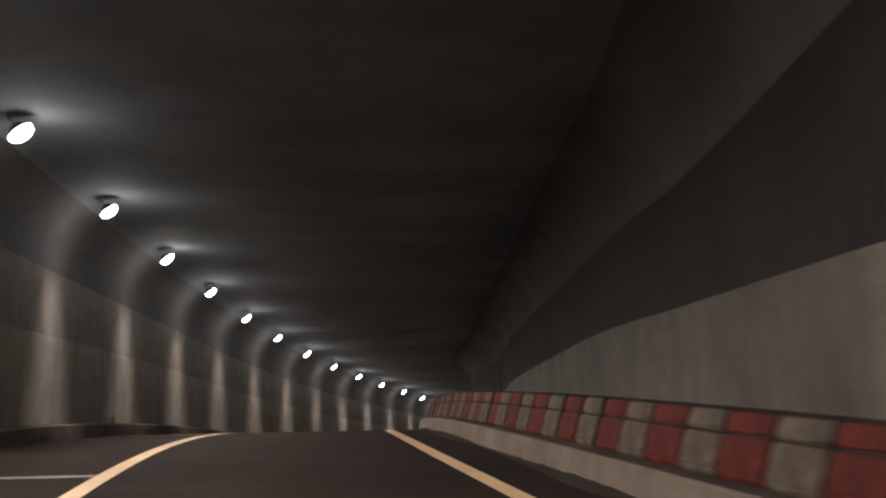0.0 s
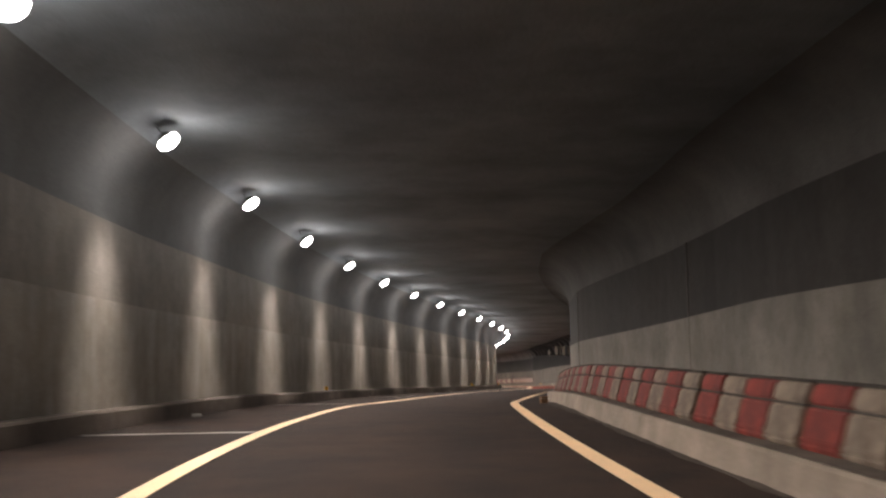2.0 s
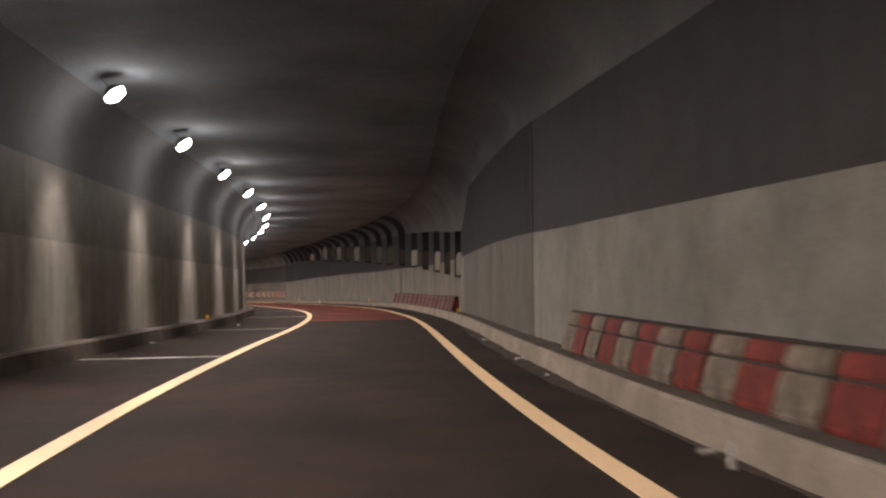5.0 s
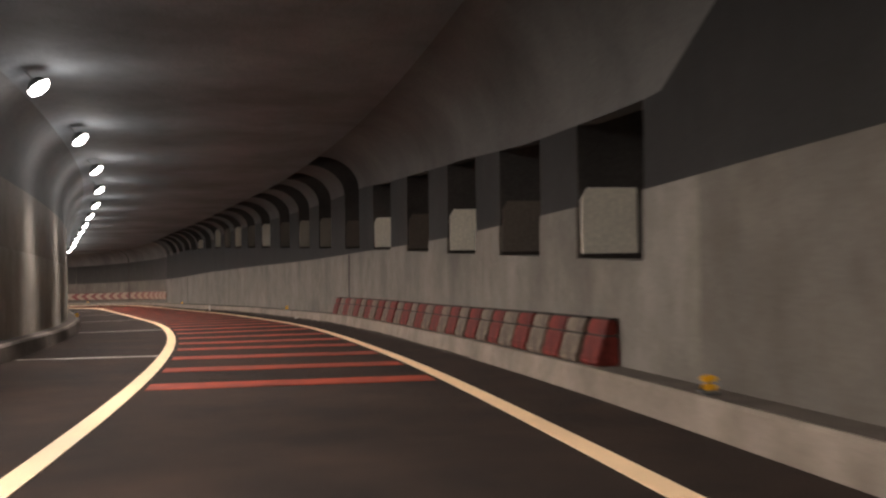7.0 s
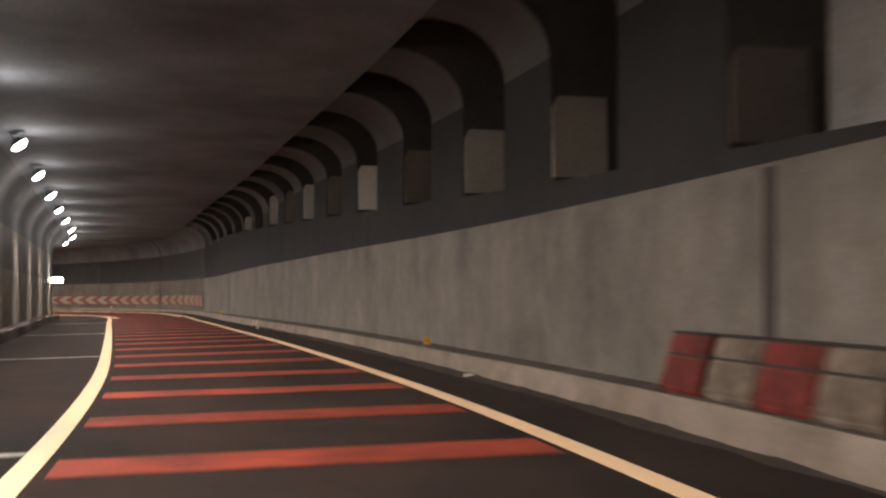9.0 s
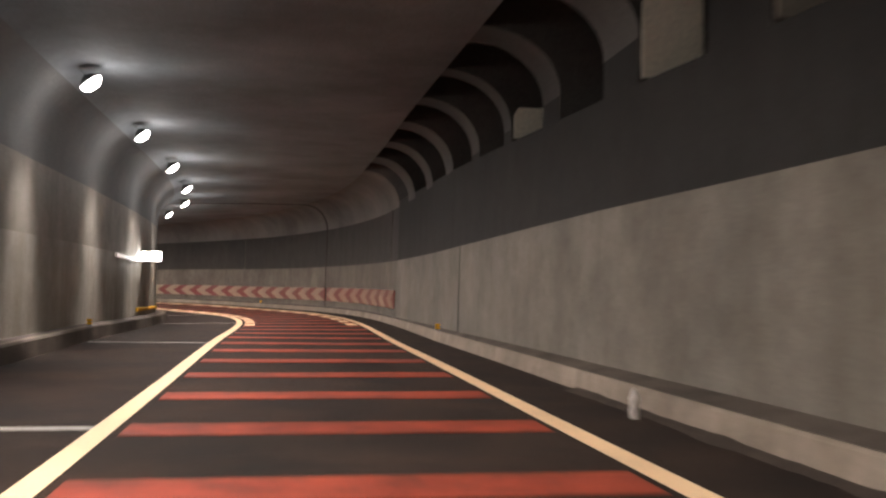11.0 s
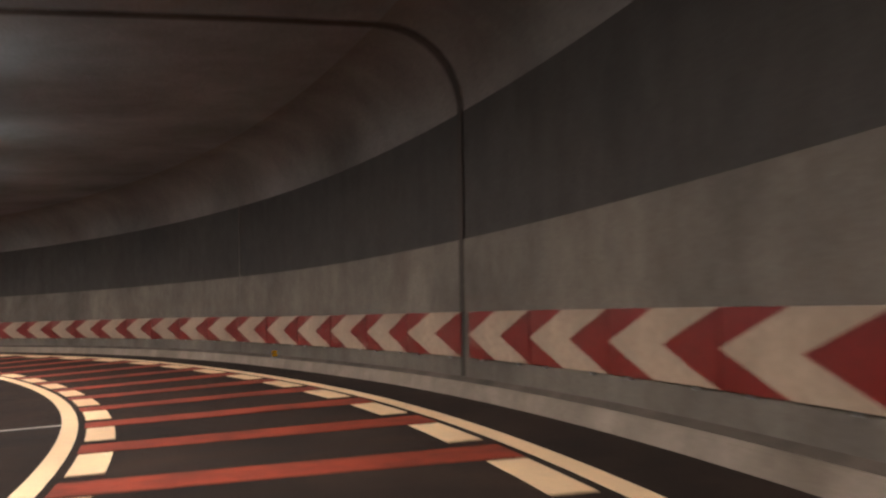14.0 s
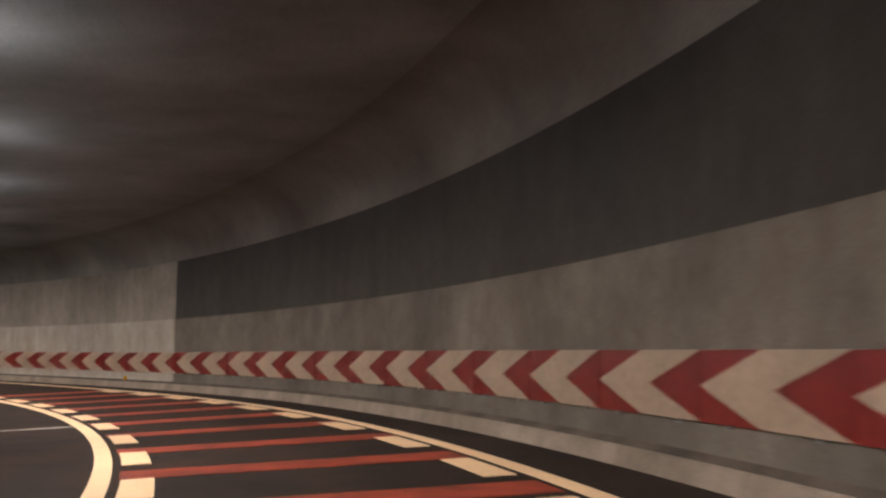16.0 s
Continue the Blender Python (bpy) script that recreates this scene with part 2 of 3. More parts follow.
KERB_TOP = [(-40, 0.3), (100, 0.3), (112, 0.27), (130, 0.245), (144, 0.245), (149, 0.225), (154, 0.205), (300, 0.205)]
FOOT_H = [(-40, 0.3), (144, 0.3), (150, 0.27), (155, 0.255), (300, 0.255)]
PALE_R = [(-40, 1.98), (42, 1.98), (50, 2.0), (57, 2.02), (60, 2.07), (65, 2.12), (75, 2.18), (110, 2.2), (130, 2.25), (138, 2.18), (145, 2.145), (151, 2.12), (300, 2.12)]
SPRING_R = [(-40, 3.75), (52, 3.74), (57, 3.87), (60, 3.98), (65, 4.08), (74, 4.28), (77, 3.1), (82, 3.3), (86, 3.58), (90, 3.77), (94, 3.92), (97, 4.08),
            (125, 4.3), (132, 4.1), (148, 3.88), (300, 3.8)]
KERB_H, WALL_L, KERB_L, PALE_L = 0.3, -5.05, -4.62, 2.1
GALLERY = (76.0, 151.3)
CEIL, FILLET, FAR_WALL = 5.05, 1.2, 205.3


def wall_d(s):
    return curve_of(WALL_R, s)


def kerb_h(s):
    return curve_of(KERB_TOP, s)


def kerb_d(s):
    return curve_of(KERB_R, s)


# ---- ground, road and kerbs ----
ground = tagged(sweep("ground", S_START, S_END, slab(-6.0, 8.0, -0.6, -0.05), LEDGE, 2.0), "packed concrete bed under the tunnel road", "ground", kind="structure")
road = tagged(sweep("road", S_START, S_END, lambda s: slab(KERB_L - 0.05, kerb_d(s) + 0.05, -0.05, 0.0), ASPHALT), "dark worn asphalt tunnel road", "road", kind="structure")
kerb_right = tagged(sweep("kerb_right", S_START, S_END, lambda s: [(kerb_d(s), -0.04), (kerb_d(s) + 0.045, kerb_h(s) - 0.035), (kerb_d(s) + 0.065, kerb_h(s) - 0.012), (kerb_d(s) + 0.09, kerb_h(s) - 0.005),
    (wall_d(s) + 0.02, curve_of(FOOT_H, s) - 0.01), (wall_d(s) + 0.02, -0.04)], KERB), "low sloping concrete kerb under the tunnel wall", "kerb", kind="structure")
ledge = tagged(sweep("ledge", S_START, S_END, lambda s: [(kerb_d(s) + 0.08, kerb_h(s) - 0.03), (kerb_d(s) + 0.08, kerb_h(s)), (wall_d(s) - 0.002, curve_of(FOOT_H, s)), (wall_d(s) - 0.002, curve_of(FOOT_H, s) - 0.04)], LEDGE_DUST), "dark dusty top of the kerb", "ledge", kind="structure")
# thin pale strip laid on for the light caught by the kerb's front edge
kerb_left_top = tagged(sweep("kerb_left_top", S_START, S_END, slab(KERB_L - 0.16, KERB_L - 0.07, 0.3, 0.304), KERB, 1.0), "pale strip along the kerb top for the light on its edge", "kerb edge", kind="structure")
kerb_left = tagged(sweep("kerb_left", S_START, S_END, [(WALL_L - 0.02, -0.04), (WALL_L - 0.02, 0.3), (KERB_L - 0.07, 0.3), (KERB_L - 0.02, 0.27), (KERB_L, -0.04)], KERB_LEFT), "dark brown concrete kerb along the lamp wall", "kerb", kind="structure")

# ---- walls and ceiling ----
CORNER = 59.4
# CORNER to the gallery: wall colours darkened for shade on the turned stretch
for nm, s0, s1, paint in (("wall_right_1", S_START, CORNER, PALE), ("wall_right_2", CORNER, GALLERY[0], PALE_DULL), ("wall_right_3", GALLERY[1], FAR_WALL, PALE_DULL), ("wall_right_4", FAR_WALL, S_END, PALE_FAR)):
    tagged(sweep(nm, s0, s1, lambda s: slab(wall_d(s), wall_d(s) + 0.5, 0.15, curve_of(PALE_R, s)), paint), "pale painted lower tunnel wall with faint streaks", "wall", kind="structure")
wall_left = tagged(sweep("wall_left", S_START, S_END, slab(-5.5, WALL_L, 0.28, PALE_L), PALE_LEFT), "pale painted lower tunnel wall lit in strips", "wall", kind="structure")
wall_left_upper = tagged(sweep("wall_left_upper", S_START, S_END, slab(-5.5, WALL_L - 0.02, PALE_L, 3.45), UPPER_L), "upper tunnel wall under the lamps, brown-grey brightened for their haze", "wall", kind="structure")
def spring(s):
    return curve_of(SPRING_R, s)


def sill(s):
    """Foot of the gallery's openings."""
    return float(np.interp(s, [70.0, 129.0, 141.0, 150.0], [1.125, 3.63, 3.98, 4.08]))


def haunch(s, n=10, top=9.0):
    """The curve from the wall's head over to the flat ceiling, as (d, h)."""
    w, sp = wall_d(s), spring(s)
    return [(w + 0.02 - FILLET * (1 - math.cos(a)), sp + (CEIL - sp) * math.sin(a)) for a in [min(math.pi / 2 * i / n, math.asin(min(max((top - sp) / (CEIL - sp), 0.0), 1.0))) for i in range(n + 1)]]


upper = "dark painted upper tunnel wall"
for nm, s0, s1, paint in (("wall_right_upper_1", S_START, CORNER, DARK), ("wall_right_upper_2", CORNER, GALLERY[0], PIER_DARK), ("wall_right_upper_3", GALLERY[1], FAR_WALL, DARK), ("wall_right_upper_4", FAR_WALL, S_END, UPPER_L)):
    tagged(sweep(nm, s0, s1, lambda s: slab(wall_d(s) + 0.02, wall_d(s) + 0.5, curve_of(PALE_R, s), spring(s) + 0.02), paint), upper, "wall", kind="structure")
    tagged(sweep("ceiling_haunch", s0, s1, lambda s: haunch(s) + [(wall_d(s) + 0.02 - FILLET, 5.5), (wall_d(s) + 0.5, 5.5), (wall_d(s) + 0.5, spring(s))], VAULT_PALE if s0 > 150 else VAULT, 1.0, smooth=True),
           "curved sooty concrete edge of the ceiling", "ceiling", kind="structure")


def crown(s):
    w = wall_d(s) + 0.02 - FILLET
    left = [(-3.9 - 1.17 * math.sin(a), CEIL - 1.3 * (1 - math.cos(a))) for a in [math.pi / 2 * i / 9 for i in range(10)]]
    return [(w, CEIL), (0.2, CEIL + 0.02), (-1.6, CEIL + 0.02)] + left + [(-5.07, 3.45), (-5.5, 3.45), (-5.4, 5.55), (w, 5.55)]


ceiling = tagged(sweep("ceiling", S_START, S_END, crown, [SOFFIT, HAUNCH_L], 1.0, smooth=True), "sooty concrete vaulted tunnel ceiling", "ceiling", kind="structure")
# lamp-side haunch coloured darker to hold down the lamps' bright arcs
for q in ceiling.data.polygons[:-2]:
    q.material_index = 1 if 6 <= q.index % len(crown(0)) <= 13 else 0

# ---- gallery: piers with curved heads, deep openings between, a board on the far cheek of each opening ----
CHEEK = [79.7, 83.6, 87.5, 91.5, 95.7, 99.8, 104.0, 107.65, 111.35, 115.4, 119.0, 122.7, 126.0, 129.2, 132.4, 135.4, 138.1, 141.1, 144.4, 147.7, 151.3]
PALE_CHEEK = (0, 2, 4, 6, 7, 9, 11, 13, 15)
OPEN, DEEP = 2.25, 1.0
tagged(sweep("wall_gallery_back", GALLERY[0], GALLERY[1], lambda s: slab(wall_d(s) + DEEP, wall_d(s) + DEEP + 0.3, 0.2, 5.6), GALLERY_BACK), "wall behind the gallery openings, lightened to relieve their darkness", "wall", kind="structure")
tagged(sweep("gallery_roof", GALLERY[0] - 0.1, GALLERY[1] + 0.1, lambda s: slab(wall_d(s) - 1.3, wall_d(s) + DEEP + 0.3, 5.56, 5.8), SOFFIT), "dark roof over the gallery", "ceiling", kind="structure")
spans, s0 = [], GALLERY[0]
for c in CHEEK:
    gap = float(np.interp(c, [97.0, 105.0, 131.0, 140.0], [OPEN, 1.95, 1.9, 2.2]))
    spans += [(s0, c - gap, True), (c - gap, c, False)]
    s0 = c
spans.append((s0, GALLERY[1], True))


def band_profile(s):
    """Dark wall between the pale paint and the foot of an opening."""
    p, q, w = curve_of(PALE_R, s), max(sill(s), curve_of(PALE_R, s) + 0.01), wall_d(s)
    up = haunch(s, 10, q) if q > spring(s) else [(w + 0.02, p + (q - p) * (i + 1) / 11) for i in range(11)]
    return [(w + 0.02, p)] + up + [(w + 0.5, q), (w + 0.5, p)]


for s0, s1, solid in spans:
    if s1 - s0 < 0.05:
        continue
    foot = (lambda s: curve_of(PALE_R, s)) if solid else (lambda s: min(sill(s), curve_of(PALE_R, s)))
    tagged(sweep("wall_gallery", s0, s1, lambda s: slab(wall_d(s), wall_d(s) + 0.5, 0.15, foot(s)), PALE_MID, 1.0), "pale painted lower wall below the gallery", "wall", kind="structure")
    if solid:
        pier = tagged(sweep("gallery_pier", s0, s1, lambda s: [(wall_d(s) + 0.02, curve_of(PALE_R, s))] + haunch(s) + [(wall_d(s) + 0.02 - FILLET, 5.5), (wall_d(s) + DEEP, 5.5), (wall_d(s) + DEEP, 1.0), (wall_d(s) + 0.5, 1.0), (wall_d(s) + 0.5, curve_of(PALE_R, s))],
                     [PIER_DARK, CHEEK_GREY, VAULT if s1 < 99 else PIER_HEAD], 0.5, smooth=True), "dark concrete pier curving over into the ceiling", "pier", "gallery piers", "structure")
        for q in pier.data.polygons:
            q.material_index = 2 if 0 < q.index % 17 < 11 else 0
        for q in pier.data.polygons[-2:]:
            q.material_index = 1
    else:
        if sill(s1) > curve_of(PALE_R, s1) + 0.02:
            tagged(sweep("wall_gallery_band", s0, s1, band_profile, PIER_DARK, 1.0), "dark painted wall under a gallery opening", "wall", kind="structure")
        if s1 < 97:
            tagged(sweep("gallery_lintel", s0, s1, lambda s: haunch(s) + [(wall_d(s) + 0.02 - FILLET, 5.5), (wall_d(s) + DEEP, 5.5), (wall_d(s) + DEEP, spring(s) + 0.25), (wall_d(s) + 0.3, spring(s) + 0.02)],
                   VAULT, 0.5, smooth=True), "curved concrete lintel over a gallery opening", "lintel", "gallery lintels", "structure")
        tagged(sweep("gallery_sill", s0, s1, lambda s: slab(wall_d(s) + 0.5, wall_d(s) + DEEP, 1.0, min(sill(s), 5.0)), NEAR_BLACK, 1.0), "dark floor of a gallery opening", "sill", kind="structure")
for k, c in enumerate(CHEEK[:16]):
    pale = k in PALE_CHEEK
    h = 0.88 if k < 6 else 1.08 if k < 14 else 0.6
    if k == 14:
        continue
    e = tagged(new("gallery_board"), "pale cream board on the cheek of a gallery opening" if pale else "brown weathered board on the cheek of a gallery opening", "board", "gallery boards")
    mat = (PANEL_DULL if k in (6, 7) else PANEL_PALE) if pale else PANEL_TAN if k > 7 else PANEL_BROWN
    far = 0.93 if k in (7, 8) else 0.8
    prism("panel", [(0.06, 0.05), (far, 0.05), (far, h), (0.14, h), (0.06, h - 0.14)], 0.046, mat, e, 0.008, Matrix.Translation((0, -0.05, 0)))
    box("bottom_rail", (0.03, far + 0.04), (-0.07, -0.004), (0.0, 0.048), JOINT, e, 0.006)
    box("side_rail", (far + 0.002, far + 0.05), (-0.06, -0.004), (0.05, h), JOINT, e, 0.006)
    e.matrix_basis = stand(c, wall_d(c), sill(c) + 0.01)

# ---- wall joints ----
for s in (30.4, 42.0, CORNER, 99.1, 139.8, 152.8, 165.95, 177.9):
    wide = 0.08 if s in (99.1, 165.95) else 0.014
    fill = JOINT if s in (99.1, 139.8, 165.95) else SEAM
    e = tagged(sweep("wall_joint", s - wide, s + wide, lambda q: slab(wall_d(q) - 0.012, wall_d(q) + 0.01, curve_of(FOOT_H, q) + 0.004, spring(q) if q > 150 or q < 76 else 2.16), fill, 1.0), "dark sealed joint running up the wall", "joint", "wall joints", "structure")
    if s == 165.95:
        wide += 0.03
        tagged(sweep("ceiling_joint", s - wide, s + wide, lambda q: [(d - 0.012, h - 0.012) for d, h in haunch(q)] + [(d + 0.004, h - 0.012) for d, h in crown(q)[1:13]] + [(d, h) for d, h in crown(q)[12:0:-1]] + haunch(q)[::-1], fill, 1.0),
               "dark joint across the ceiling", "joint", kind="structure")
# unseen end walls, added to keep outside light from the tunnel
for nm, s0 in (("wall_back", S_START - 0.3), ("wall_front", S_END)):
    tagged(sweep(nm, s0, s0 + 0.3, slab(-6.0, 8.0, -0.6, 7.0), DARK), "added dark end wall closing the tunnel out of view", "wall", kind="structure")

# ---- lane paint ----
line_left = tagged(sweep("line_left", S_START, S_END, slab(-2.1, -1.9, 0.0, 0.005), LINE, 0.75), "solid white edge line", "road marking", kind="structure")
line_right = tagged(sweep("line_right", S_START, S_END, slab(1.9, 2.1, 0.0, 0.005), LINE, 0.75), "solid white edge line", "road marking", kind="structure")
for k in range(-4, 16):
    s = 33.8 + 13.3 * k
    tagged(sweep("shoulder_tick", s - 0.09, s + 0.09, slab(KERB_L + 0.05, -2.1, 0.0, 0.004), THIN, 1.0), "thin worn cross line on the shoulder", "road marking", "shoulder ticks", "structure")
STRIPE_AT = ([0, 3, 4, 5, 6, 8, 9, 10, 11, 12, 21, 24, 25, 26, 27, 29, 33, 37, 40, 47],
             [80.8, 88.9, 91.3, 93.9, 96.85, 102.2, 104.85, 107.55, 110.45, 113.25, 137.6, 145.2, 147.7, 150.25, 152.95, 158.2, 169.2, 179.8, 188.0, 207.0])
for k in range(0, 48):
    s = float(np.interp(k, *STRIPE_AT))
    tagged(sweep("rumble_stripe", s - 0.37, s + 0.37, slab(-1.82, 1.82, 0.0, 0.007), REDROAD, 0.8), "raised red cross stripe on the lane", "road marking", "red cross stripes", "structure")
BLOCK_AT = ([0, 3, 7, 11, 15, 20], [151.05, 158.95, 169.95, 180.4, 192.2, 205.9])
for k in range(0, 21):
    s = float(np.interp(k, *BLOCK_AT))
    for d0, d1 in ((1.48, 1.8), (-1.8, -1.48)):
        tagged(sweep("lane_block", s, s + 1.5, slab(d0, d1, 0.0, 0.009), LINE, 0.75), "white block painted beside the edge line", "road marking", "white lane blocks", "structure")


# ---- lamps ----
def make_lamp():
    e = tagged(new("tunnel_lamp"), "round grey floodlight glowing white under the vault", "lamp", "tunnel lamps")
    bm = bmesh.new()
    rings = [(0.0, 0.13), (0.07, 0.13), (0.11, 0.11), (0.16, 0.05), (0.2, 0.01), (0.208, -0.02)]
    prev = None
    for r, z in rings:
        ring = [bm.verts.new((r * math.cos(a * math.tau / 20), r * math.sin(a * math.tau / 20), z)) for a in range(20)] if r else [bm.verts.new((0, 0, z))]
        if prev:
            for i in range(20):
                a, b = ring[i], ring[(i + 1) % 20]
                bm.faces.new([prev[0], a, b] if len(prev) == 1 else [prev[i], a, b, prev[(i + 1) % 20]])
        prev = ring
    me = bpy.data.meshes.new("housing")
    bm.to_mesh(me)
    bm.free()
    me.materials.append(METAL)
    housing = hold(new("housing", me), e)
    v = [(r * math.cos(a * math.tau / 20), r * math.sin(a * math.tau / 20), z) for r, z in ((0.2, -0.012), (0.188, -0.06), (0.14, -0.1), (0.07, -0.122)) for a in range(20)] + [(0, 0, -0.128)]
    f = [(j * 20 + i, (j + 1) * 20 + i, (j + 1) * 20 + (i + 1) % 20, j * 20 + (i + 1) % 20) for j in range(3) for i in range(20)] + [(80, 60 + (i + 1) % 20, 60 + i) for i in range(20)]
    hold(tagged(new("glass", mesh_of("glass", v, f, GLOW, True)), "white glowing lamp glass"), e)
    box("bracket", (-0.011, 0.011), (-0.011, 0.011), (0.11, 0.36), METAL, housing, 0.008)
    return e


lamp = make_lamp()
flood = bpy.data.lights.new("flood", "AREA")
flood.shape, flood.size, flood.energy, flood.color, flood.spread = "DISK", 0.36, LAMP_WATT, (1.0, 0.895, 0.85), radians(112)
wash = bpy.data.lights.new("wash", "SPOT")
wash.energy, wash.color, wash.spot_size, wash.spot_blend, wash.shadow_soft_size = WALL_WATT, (1.0, 0.93, 0.9), radians(47), 1.0, 0.14
# extra point light added below each lamp to brighten ceiling and upper wall
spill = bpy.data.lights.new("spill", "POINT")
spill.energy, spill.color, spill.shadow_soft_size = SPILL_WATT, (1.0, 0.95, 0.93), 0.35
first = True
for k in range(-5, 38):
    s = LAMP_FIRST + LAMP_STEP * k
    top = LAMP_H + curve_of(LAMP_LIFT, s)
    m = stand(s, LAMP_D, top) @ pose(0, 0, 0, 0, -38, 0)
    if first:
        lamp.matrix_basis = m
        first = False
    else:
        copy_thing(lamp, m)
    new("flood", flood).matrix_world = look(at(s, LAMP_D + 0.06, top - 0.1), at(s, -0.6, 0.0))
    for o in (-0.27, 0.27):
        new("wash", wash).matrix_world = look(at(s + o, LAMP_D, top - 0.14), at(s + o, WALL_L, 1.5))
    new("spill", spill).matrix_world = Matrix.Translation(at(s, LAMP_D + 0.15, top - 0.55))


# ---- barriers ----
def make_barrier(material, label):
    """A hollow plastic unit: skirt flared towards the road, waist groove, leaning upper block, cap."""
    e = tagged(new("road_barrier"), label, "barrier", "red and white barriers")
    prism("skirt", [(-0.21, 0.0), (0.06, 0.0), (0.06, 0.325), (-0.12, 0.325), (-0.19, 0.08), (-0.21, 0.06)], 0.73, material, e, 0.02, Matrix.Translation((0, -0.365, 0)))
    prism("upper_block", [(-0.108, 0.34), (0.05, 0.34), (0.05, 0.51), (-0.06, 0.51), (-0.1, 0.38)], 0.725, material, e, 0.02, Matrix.Translation((0, -0.3625, 0)))
    # waist: dark strip put in for the shade under the upper block
    box("waist", (-0.107, 0.045), (-0.36, 0.36), (0.322, 0.342), NEAR_BLACK, e, 0.004)
    box("cap", (-0.055, 0.045), (-0.37, 0.37), (0.508, 0.53), NEAR_BLACK, e, 0.006)
    return e


RED_BARRIER = make_barrier(PLASTIC_RED, "red plastic road barrier standing on the kerb")
WHITE_BARRIER = make_barrier(PLASTIC_WHITE, "grimy white plastic road barrier standing on the kerb")
used = set()
for units, places, d in (([-1, 0, 8, 18, 26, 42, 48, 78, 80, 112], [55.78, 55.05, 49.25, 41.91, 35.99, 23.84, 19.44, -3.31, -4.86, -29.0], 3.35),
                         ([0, 10, 18, 28], [100.1, 92.36, 86.2, 78.5], 3.43)):
    for i in range(units[0], units[-1] + 1):
        src = RED_BARRIER if i % 2 == 0 else WHITE_BARRIER
        s, after = (float(np.interp(j, units, places)) for j in (i, min(i + 1, units[-1])))
        m = stand(s, d + random.uniform(-0.012, 0.012), KERB_H + 0.003, random.uniform(-1.5, 1.5)) @ Matrix.Diagonal((1, max(s - after, 0.72) / 0.75, 1, 1))
        if src.name in used:
            copy_thing(src, m)
        else:
            src.matrix_basis = m
            used.add(src.name)

# ---- chevron board ----
BZ0, BZ1 = 0.52, 1.13
TIPS = ([-1, 0, 6, 7, 12, 15, 18, 44], [151.7, 153.6, 165.65, 168.2, 178.0, 184.2, 189.95, 239.0])
for k in range(44):
    s0, s1 = float(np.interp(k - 1, *TIPS)), float(np.interp(k, *TIPS))
    if k == 7:
        s0 = 165.97
    e = tagged(new("chevron_panel"), "red and white chevron panel fixed on the pale wall", "sign", "chevron panels")
    e.matrix_basis = Matrix.Translation(at(s0, wall_d(s0), 0))
    inv = e.matrix_basis.inverted()
    ob = sweep("backing", s0 + 0.006, s1 - 0.006, lambda s: slab(wall_d(s) - 0.03, wall_d(s) - 0.002, BZ0, BZ1), BOARD_RED, 0.95)
    ob.data.transform(inv)
    backing = hold(ob, e)
    mid, p, v = (BZ0 + BZ1) / 2, s1 - s0 - 0.02, []
    for o in (-0.036, -0.031):
        for y, z in ((0.0, BZ0), (0.27 * p, BZ0), (0.54 * p, BZ0), (p, mid), (0.54 * p, BZ1), (0.0, BZ1), (0.46 * p, mid)):
            v.append(inv @ at(s0 + 0.01 + y, wall_d(s0 + y) + o, z))
    f = [(0, 1, 2, 6), (2, 3, 6), (3, 4, 6), (4, 5, 6)]
    hold(tagged(new("arrow", mesh_of("arrow", v, f + [tuple(i + 7 for i in q[::-1]) for q in f], BOARD_WHITE)), "white arrow band"), backing)
    for j, y in enumerate((0.2, 0.8)):
        q = s0 + y * (s1 - s0)
        ob = sweep("clamp", q - 0.03, q + 0.03, lambda s: slab(wall_d(s) - 0.02, wall_d(s) - 0.001, BZ0 - 0.035, BZ0 - 0.002), METAL, 1.0)
        ob.data.transform(inv)
        hold(ob, backing)


# ---- reflectors, box lamp, yellow band ----
def reflector(s, d, side):
    e = tagged(new("road_reflector"), "small amber reflector stud on the kerb top", "reflector", "amber reflectors")
    box("base", (-0.07, 0.07), (-0.05, 0.05), (0.0, 0.022), METAL, e, 0.006)
    post = box("post", (-0.03, 0.03), (0.002, 0.03), (0.02, 0.15), METAL, e, 0.005)
    for z in (0.024, 0.092):
        outline = [(0.066 * math.cos(a * math.tau / 12), 0.03 + 0.031 * math.sin(a * math.tau / 12)) for a in range(12)]
        tagged(prism("lens", outline, 0.024, AMBER, post, 0.005, Matrix.Translation((0, -0.024, z))), "amber ribbed lens")
    e.matrix_basis = stand(s, d, kerb_h(s) + 0.01 if side > 0 else 0.3)
    return e


for k in range(-1, 7):
    reflector(7.8 + 33.35 * k, KERB_L - 0.12, -1)
    reflector(8.4 + 33.4 * k, kerb_d(8.4 + 33.4 * k) + (0.13 if k < 4 else 0.075), 1) if k > 1 else None

sign = tagged(new("box_lamp"), "white glowing box lamp fixed on the pale wall", "lamp")
case = box("case", (0.0, 0.62), (0.0, 0.2), (0.0, 0.32), METAL, sign, 0.015)
tagged(box("lamp_face", (0.02, 0.6), (-0.012, 0.0), (0.02, 0.3), SIGN_GLOW, case, 0.004), "white glowing lamp face")
sign.matrix_basis = stand(151.2, WALL_L, 2.02)
sl = bpy.data.lights.new("box_light", "AREA")
sl.shape, sl.size, sl.size_y, sl.energy, sl.color = "RECTANGLE", 0.55, 0.26, SIGN_WATT, (1.0, 0.96, 0.9)
new("box_light", sl).matrix_world = look(at(151.1, WALL_L + 0.31, 2.16), at(141.0, WALL_L + 1.3, 1.7))

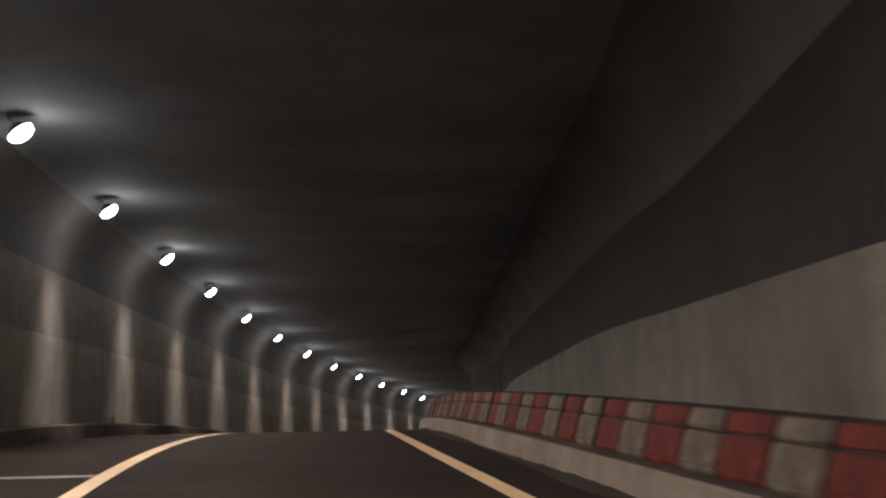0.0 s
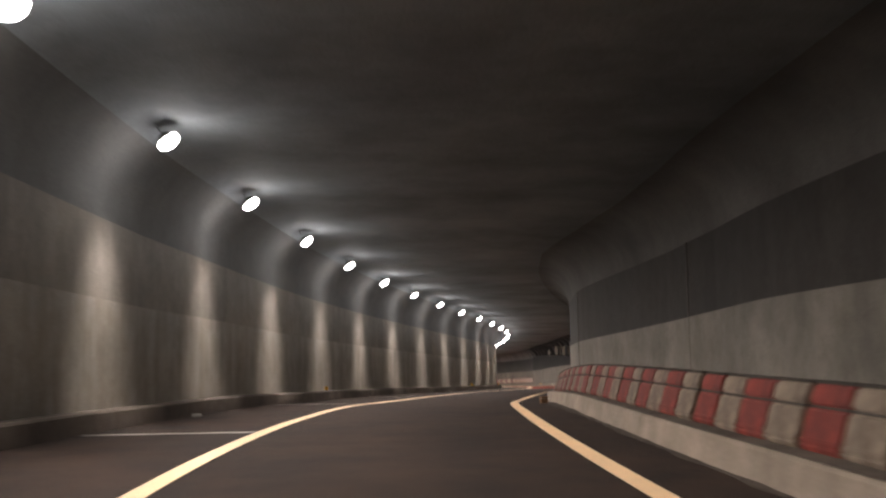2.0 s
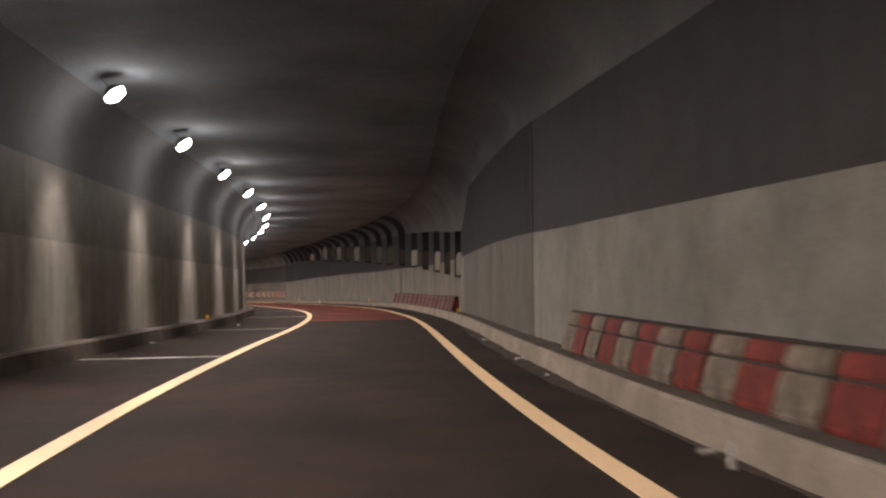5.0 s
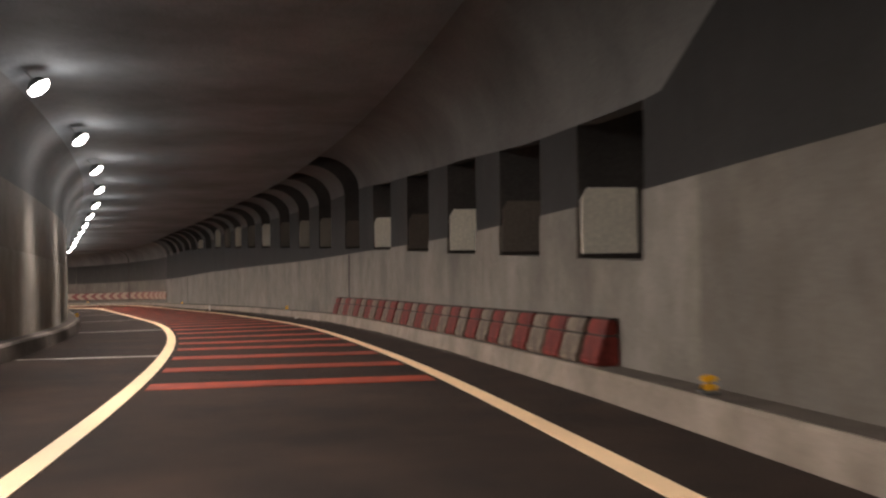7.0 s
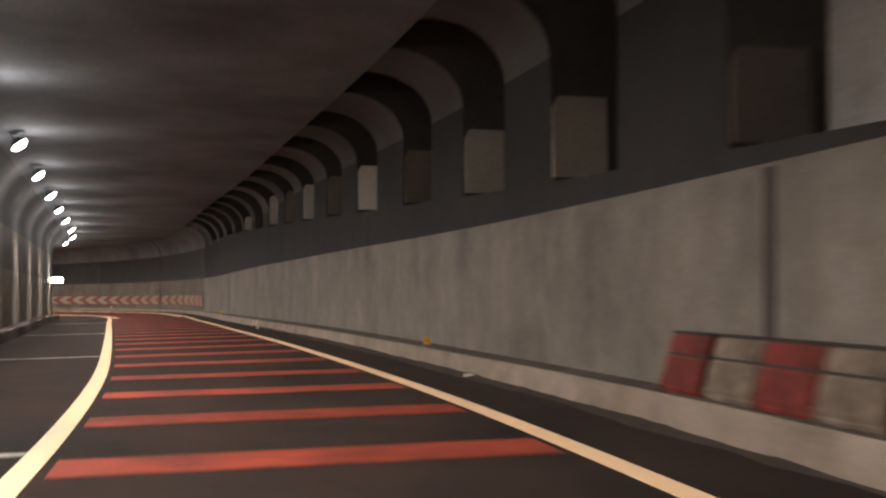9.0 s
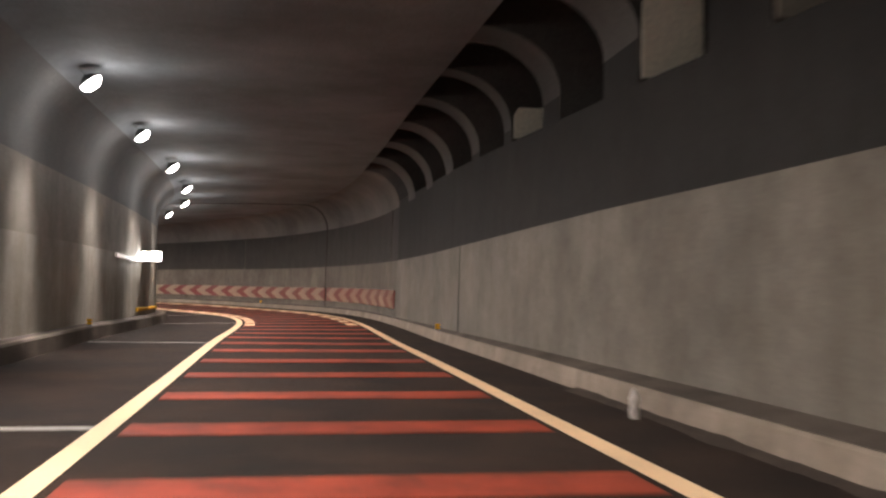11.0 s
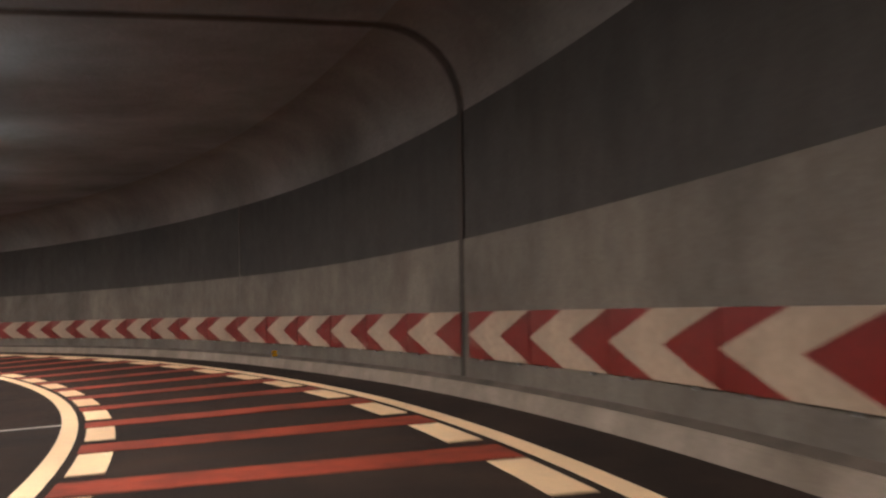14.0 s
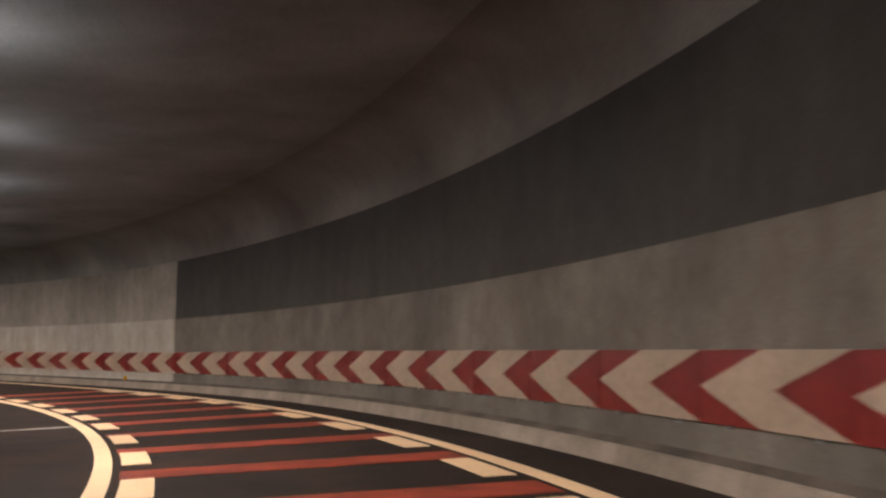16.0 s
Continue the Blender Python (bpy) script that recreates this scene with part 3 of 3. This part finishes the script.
rail = tagged(new("yellow_rail"), "yellow painted guide rail in two lengths along the wall foot", "rail")
rail.matrix_basis = Matrix.Translation(at(150.2, WALL_L, 0))
for s0, s1 in ((150.2, 153.9), (153.98, 160.5)):
    ob = sweep("rail_length", s0, s1, [(WALL_L + 0.002, 0.45), (WALL_L + 0.05, 0.46), (WALL_L + 0.06, 0.51), (WALL_L + 0.05, 0.56), (WALL_L + 0.002, 0.57)], YELLOW, 0.5)
    ob.data.transform(rail.matrix_basis.inverted())
    hold(ob, rail)
# white wedge added in place of the box lamp's grazing light on the wall
strip = tagged(sweep("light_streak", 146.0, 150.6, lambda s: [(WALL_L + 0.002, 1.98), (WALL_L + 0.06, 1.98), (WALL_L + 0.06, 2.0 + 0.02 * (150.6 - s)), (WALL_L + 0.002, 2.0 + 0.02 * (150.6 - s))], STREAK_WHITE, 0.5),
               "added white strip standing for the box lamp's light streak on the wall", "strip")


# ---- soil and dust swept against the kerb foot ----
def soil(s0, s1, step=0.22):
    """A low ragged ridge of soil, highest at the kerb, feathering out over the asphalt."""
    n = round((s1 - s0) / step)
    reach = 0.07
    v, f = [], []
    for i in range(n + 1):
        s = s0 + i * step
        reach = min(max(reach + random.uniform(-0.045, 0.045), 0.015), 0.2)
        top = 0.015 + 0.16 * reach * random.uniform(0.6, 1.3)
        k = kerb_d(s)
        v += [at(s, k + 0.012, top), at(s, k - 0.35 * reach, top * 0.75), at(s, k - 0.8 * reach, top * 0.25), at(s, k - reach, -0.002)]
    for i in range(n):
        for j in range(3):
            a = i * 4 + j
            f.append((a, a + 1, a + 5, a + 4))
    return tagged(new("kerb_soil", mesh_of("kerb_soil", v, f, SOIL, True)), "ragged ridge of dark soil swept against the kerb", "soil", kind="stuff")


SOIL = surface("dark_road_soil", (0.045, 0.034, 0.026), 60, 3.0, 0.6, 0.95, 0.6)
for s0, s1 in ((-20.0, 70.0), (84.0, 130.0)):
    soil(s0, s1)


# ---- litter at the kerb ----
def bottle(s, d, turn, size, stand_up=False):
    e = tagged(new("plastic_bottle"), "crushed whitish plastic bottle lying at the kerb foot", "litter", "kerb litter")
    bm = bmesh.new()
    prof = [(0.0, 0.0), (0.032, 0.004), (0.034, 0.06), (0.028, 0.1), (0.034, 0.15), (0.02, 0.19), (0.012, 0.21), (0.012, 0.225), (0.0, 0.226)]
    rows = [[bm.verts.new((r * math.cos(a * math.tau / 10) * (1 + 0.25 * math.sin(3 * a + z * 40)), r * math.sin(a * math.tau / 10), z)) for a in range(10)] for r, z in prof]
    for p, q in zip(rows, rows[1:]):
        for i in range(10):
            bm.faces.new((p[i], p[(i + 1) % 10], q[(i + 1) % 10], q[i]))
    bmesh.ops.remove_doubles(bm, verts=bm.verts[:], dist=0.0005)
    bm.transform(Matrix.Scale(size, 4))
    me = bpy.data.meshes.new("bottle_body")
    bm.to_mesh(me)
    bm.free()
    me.materials.append(LITTER)
    hold(new("bottle_body", me), e)
    e.matrix_basis = stand(s, d, 0.0 if stand_up else 0.034 * size, turn) @ (pose(0, 0, 0) if stand_up else pose(0, 0, 0, 90, 0, 0))
    return e


LITTER = surface("dirty_white_plastic", (0.5, 0.46, 0.41), 30, 4.0, 0.75, 0.4, 0.1)
CARD = surface("brown_carton", (0.22, 0.12, 0.06), 30, 4.0, 0.75, 0.85, 0.1)
for s_, d_, a_, z_, up in ((48.6, 2.76, 25, 0.8, True), (49.2, 2.74, 80, 0.6, False), (55.3, 2.79, 10, 0.6, False), (63.3, 2.78, 60, 0.7, False), (127.2, 2.82, 0, 1.3, True),
                           (105.7, 2.94, 40, 0.9, False), (26.2, -4.5, 70, 1.0, False), (58.0, 2.77, 110, 0.7, False), (77.3, -4.16, 30, 0.8, False), (65.4, -4.5, 75, 0.8, False)):
    bottle(s_, d_, a_, z_, up)
carton = tagged(new("carton"), "small brown carton lying at the kerb foot", "litter")
box("carton_body", (-0.09, 0.09), (-0.07, 0.07), (0.0, 0.16), CARD, carton, 0.006)
tagged(box("flap", (-0.085, 0.085), (-0.2, -0.07), (0.1, 0.106), LITTER, carton, 0.002), "whitish open flap")
carton.matrix_basis = stand(32.0, 2.74, 0.0, 20)
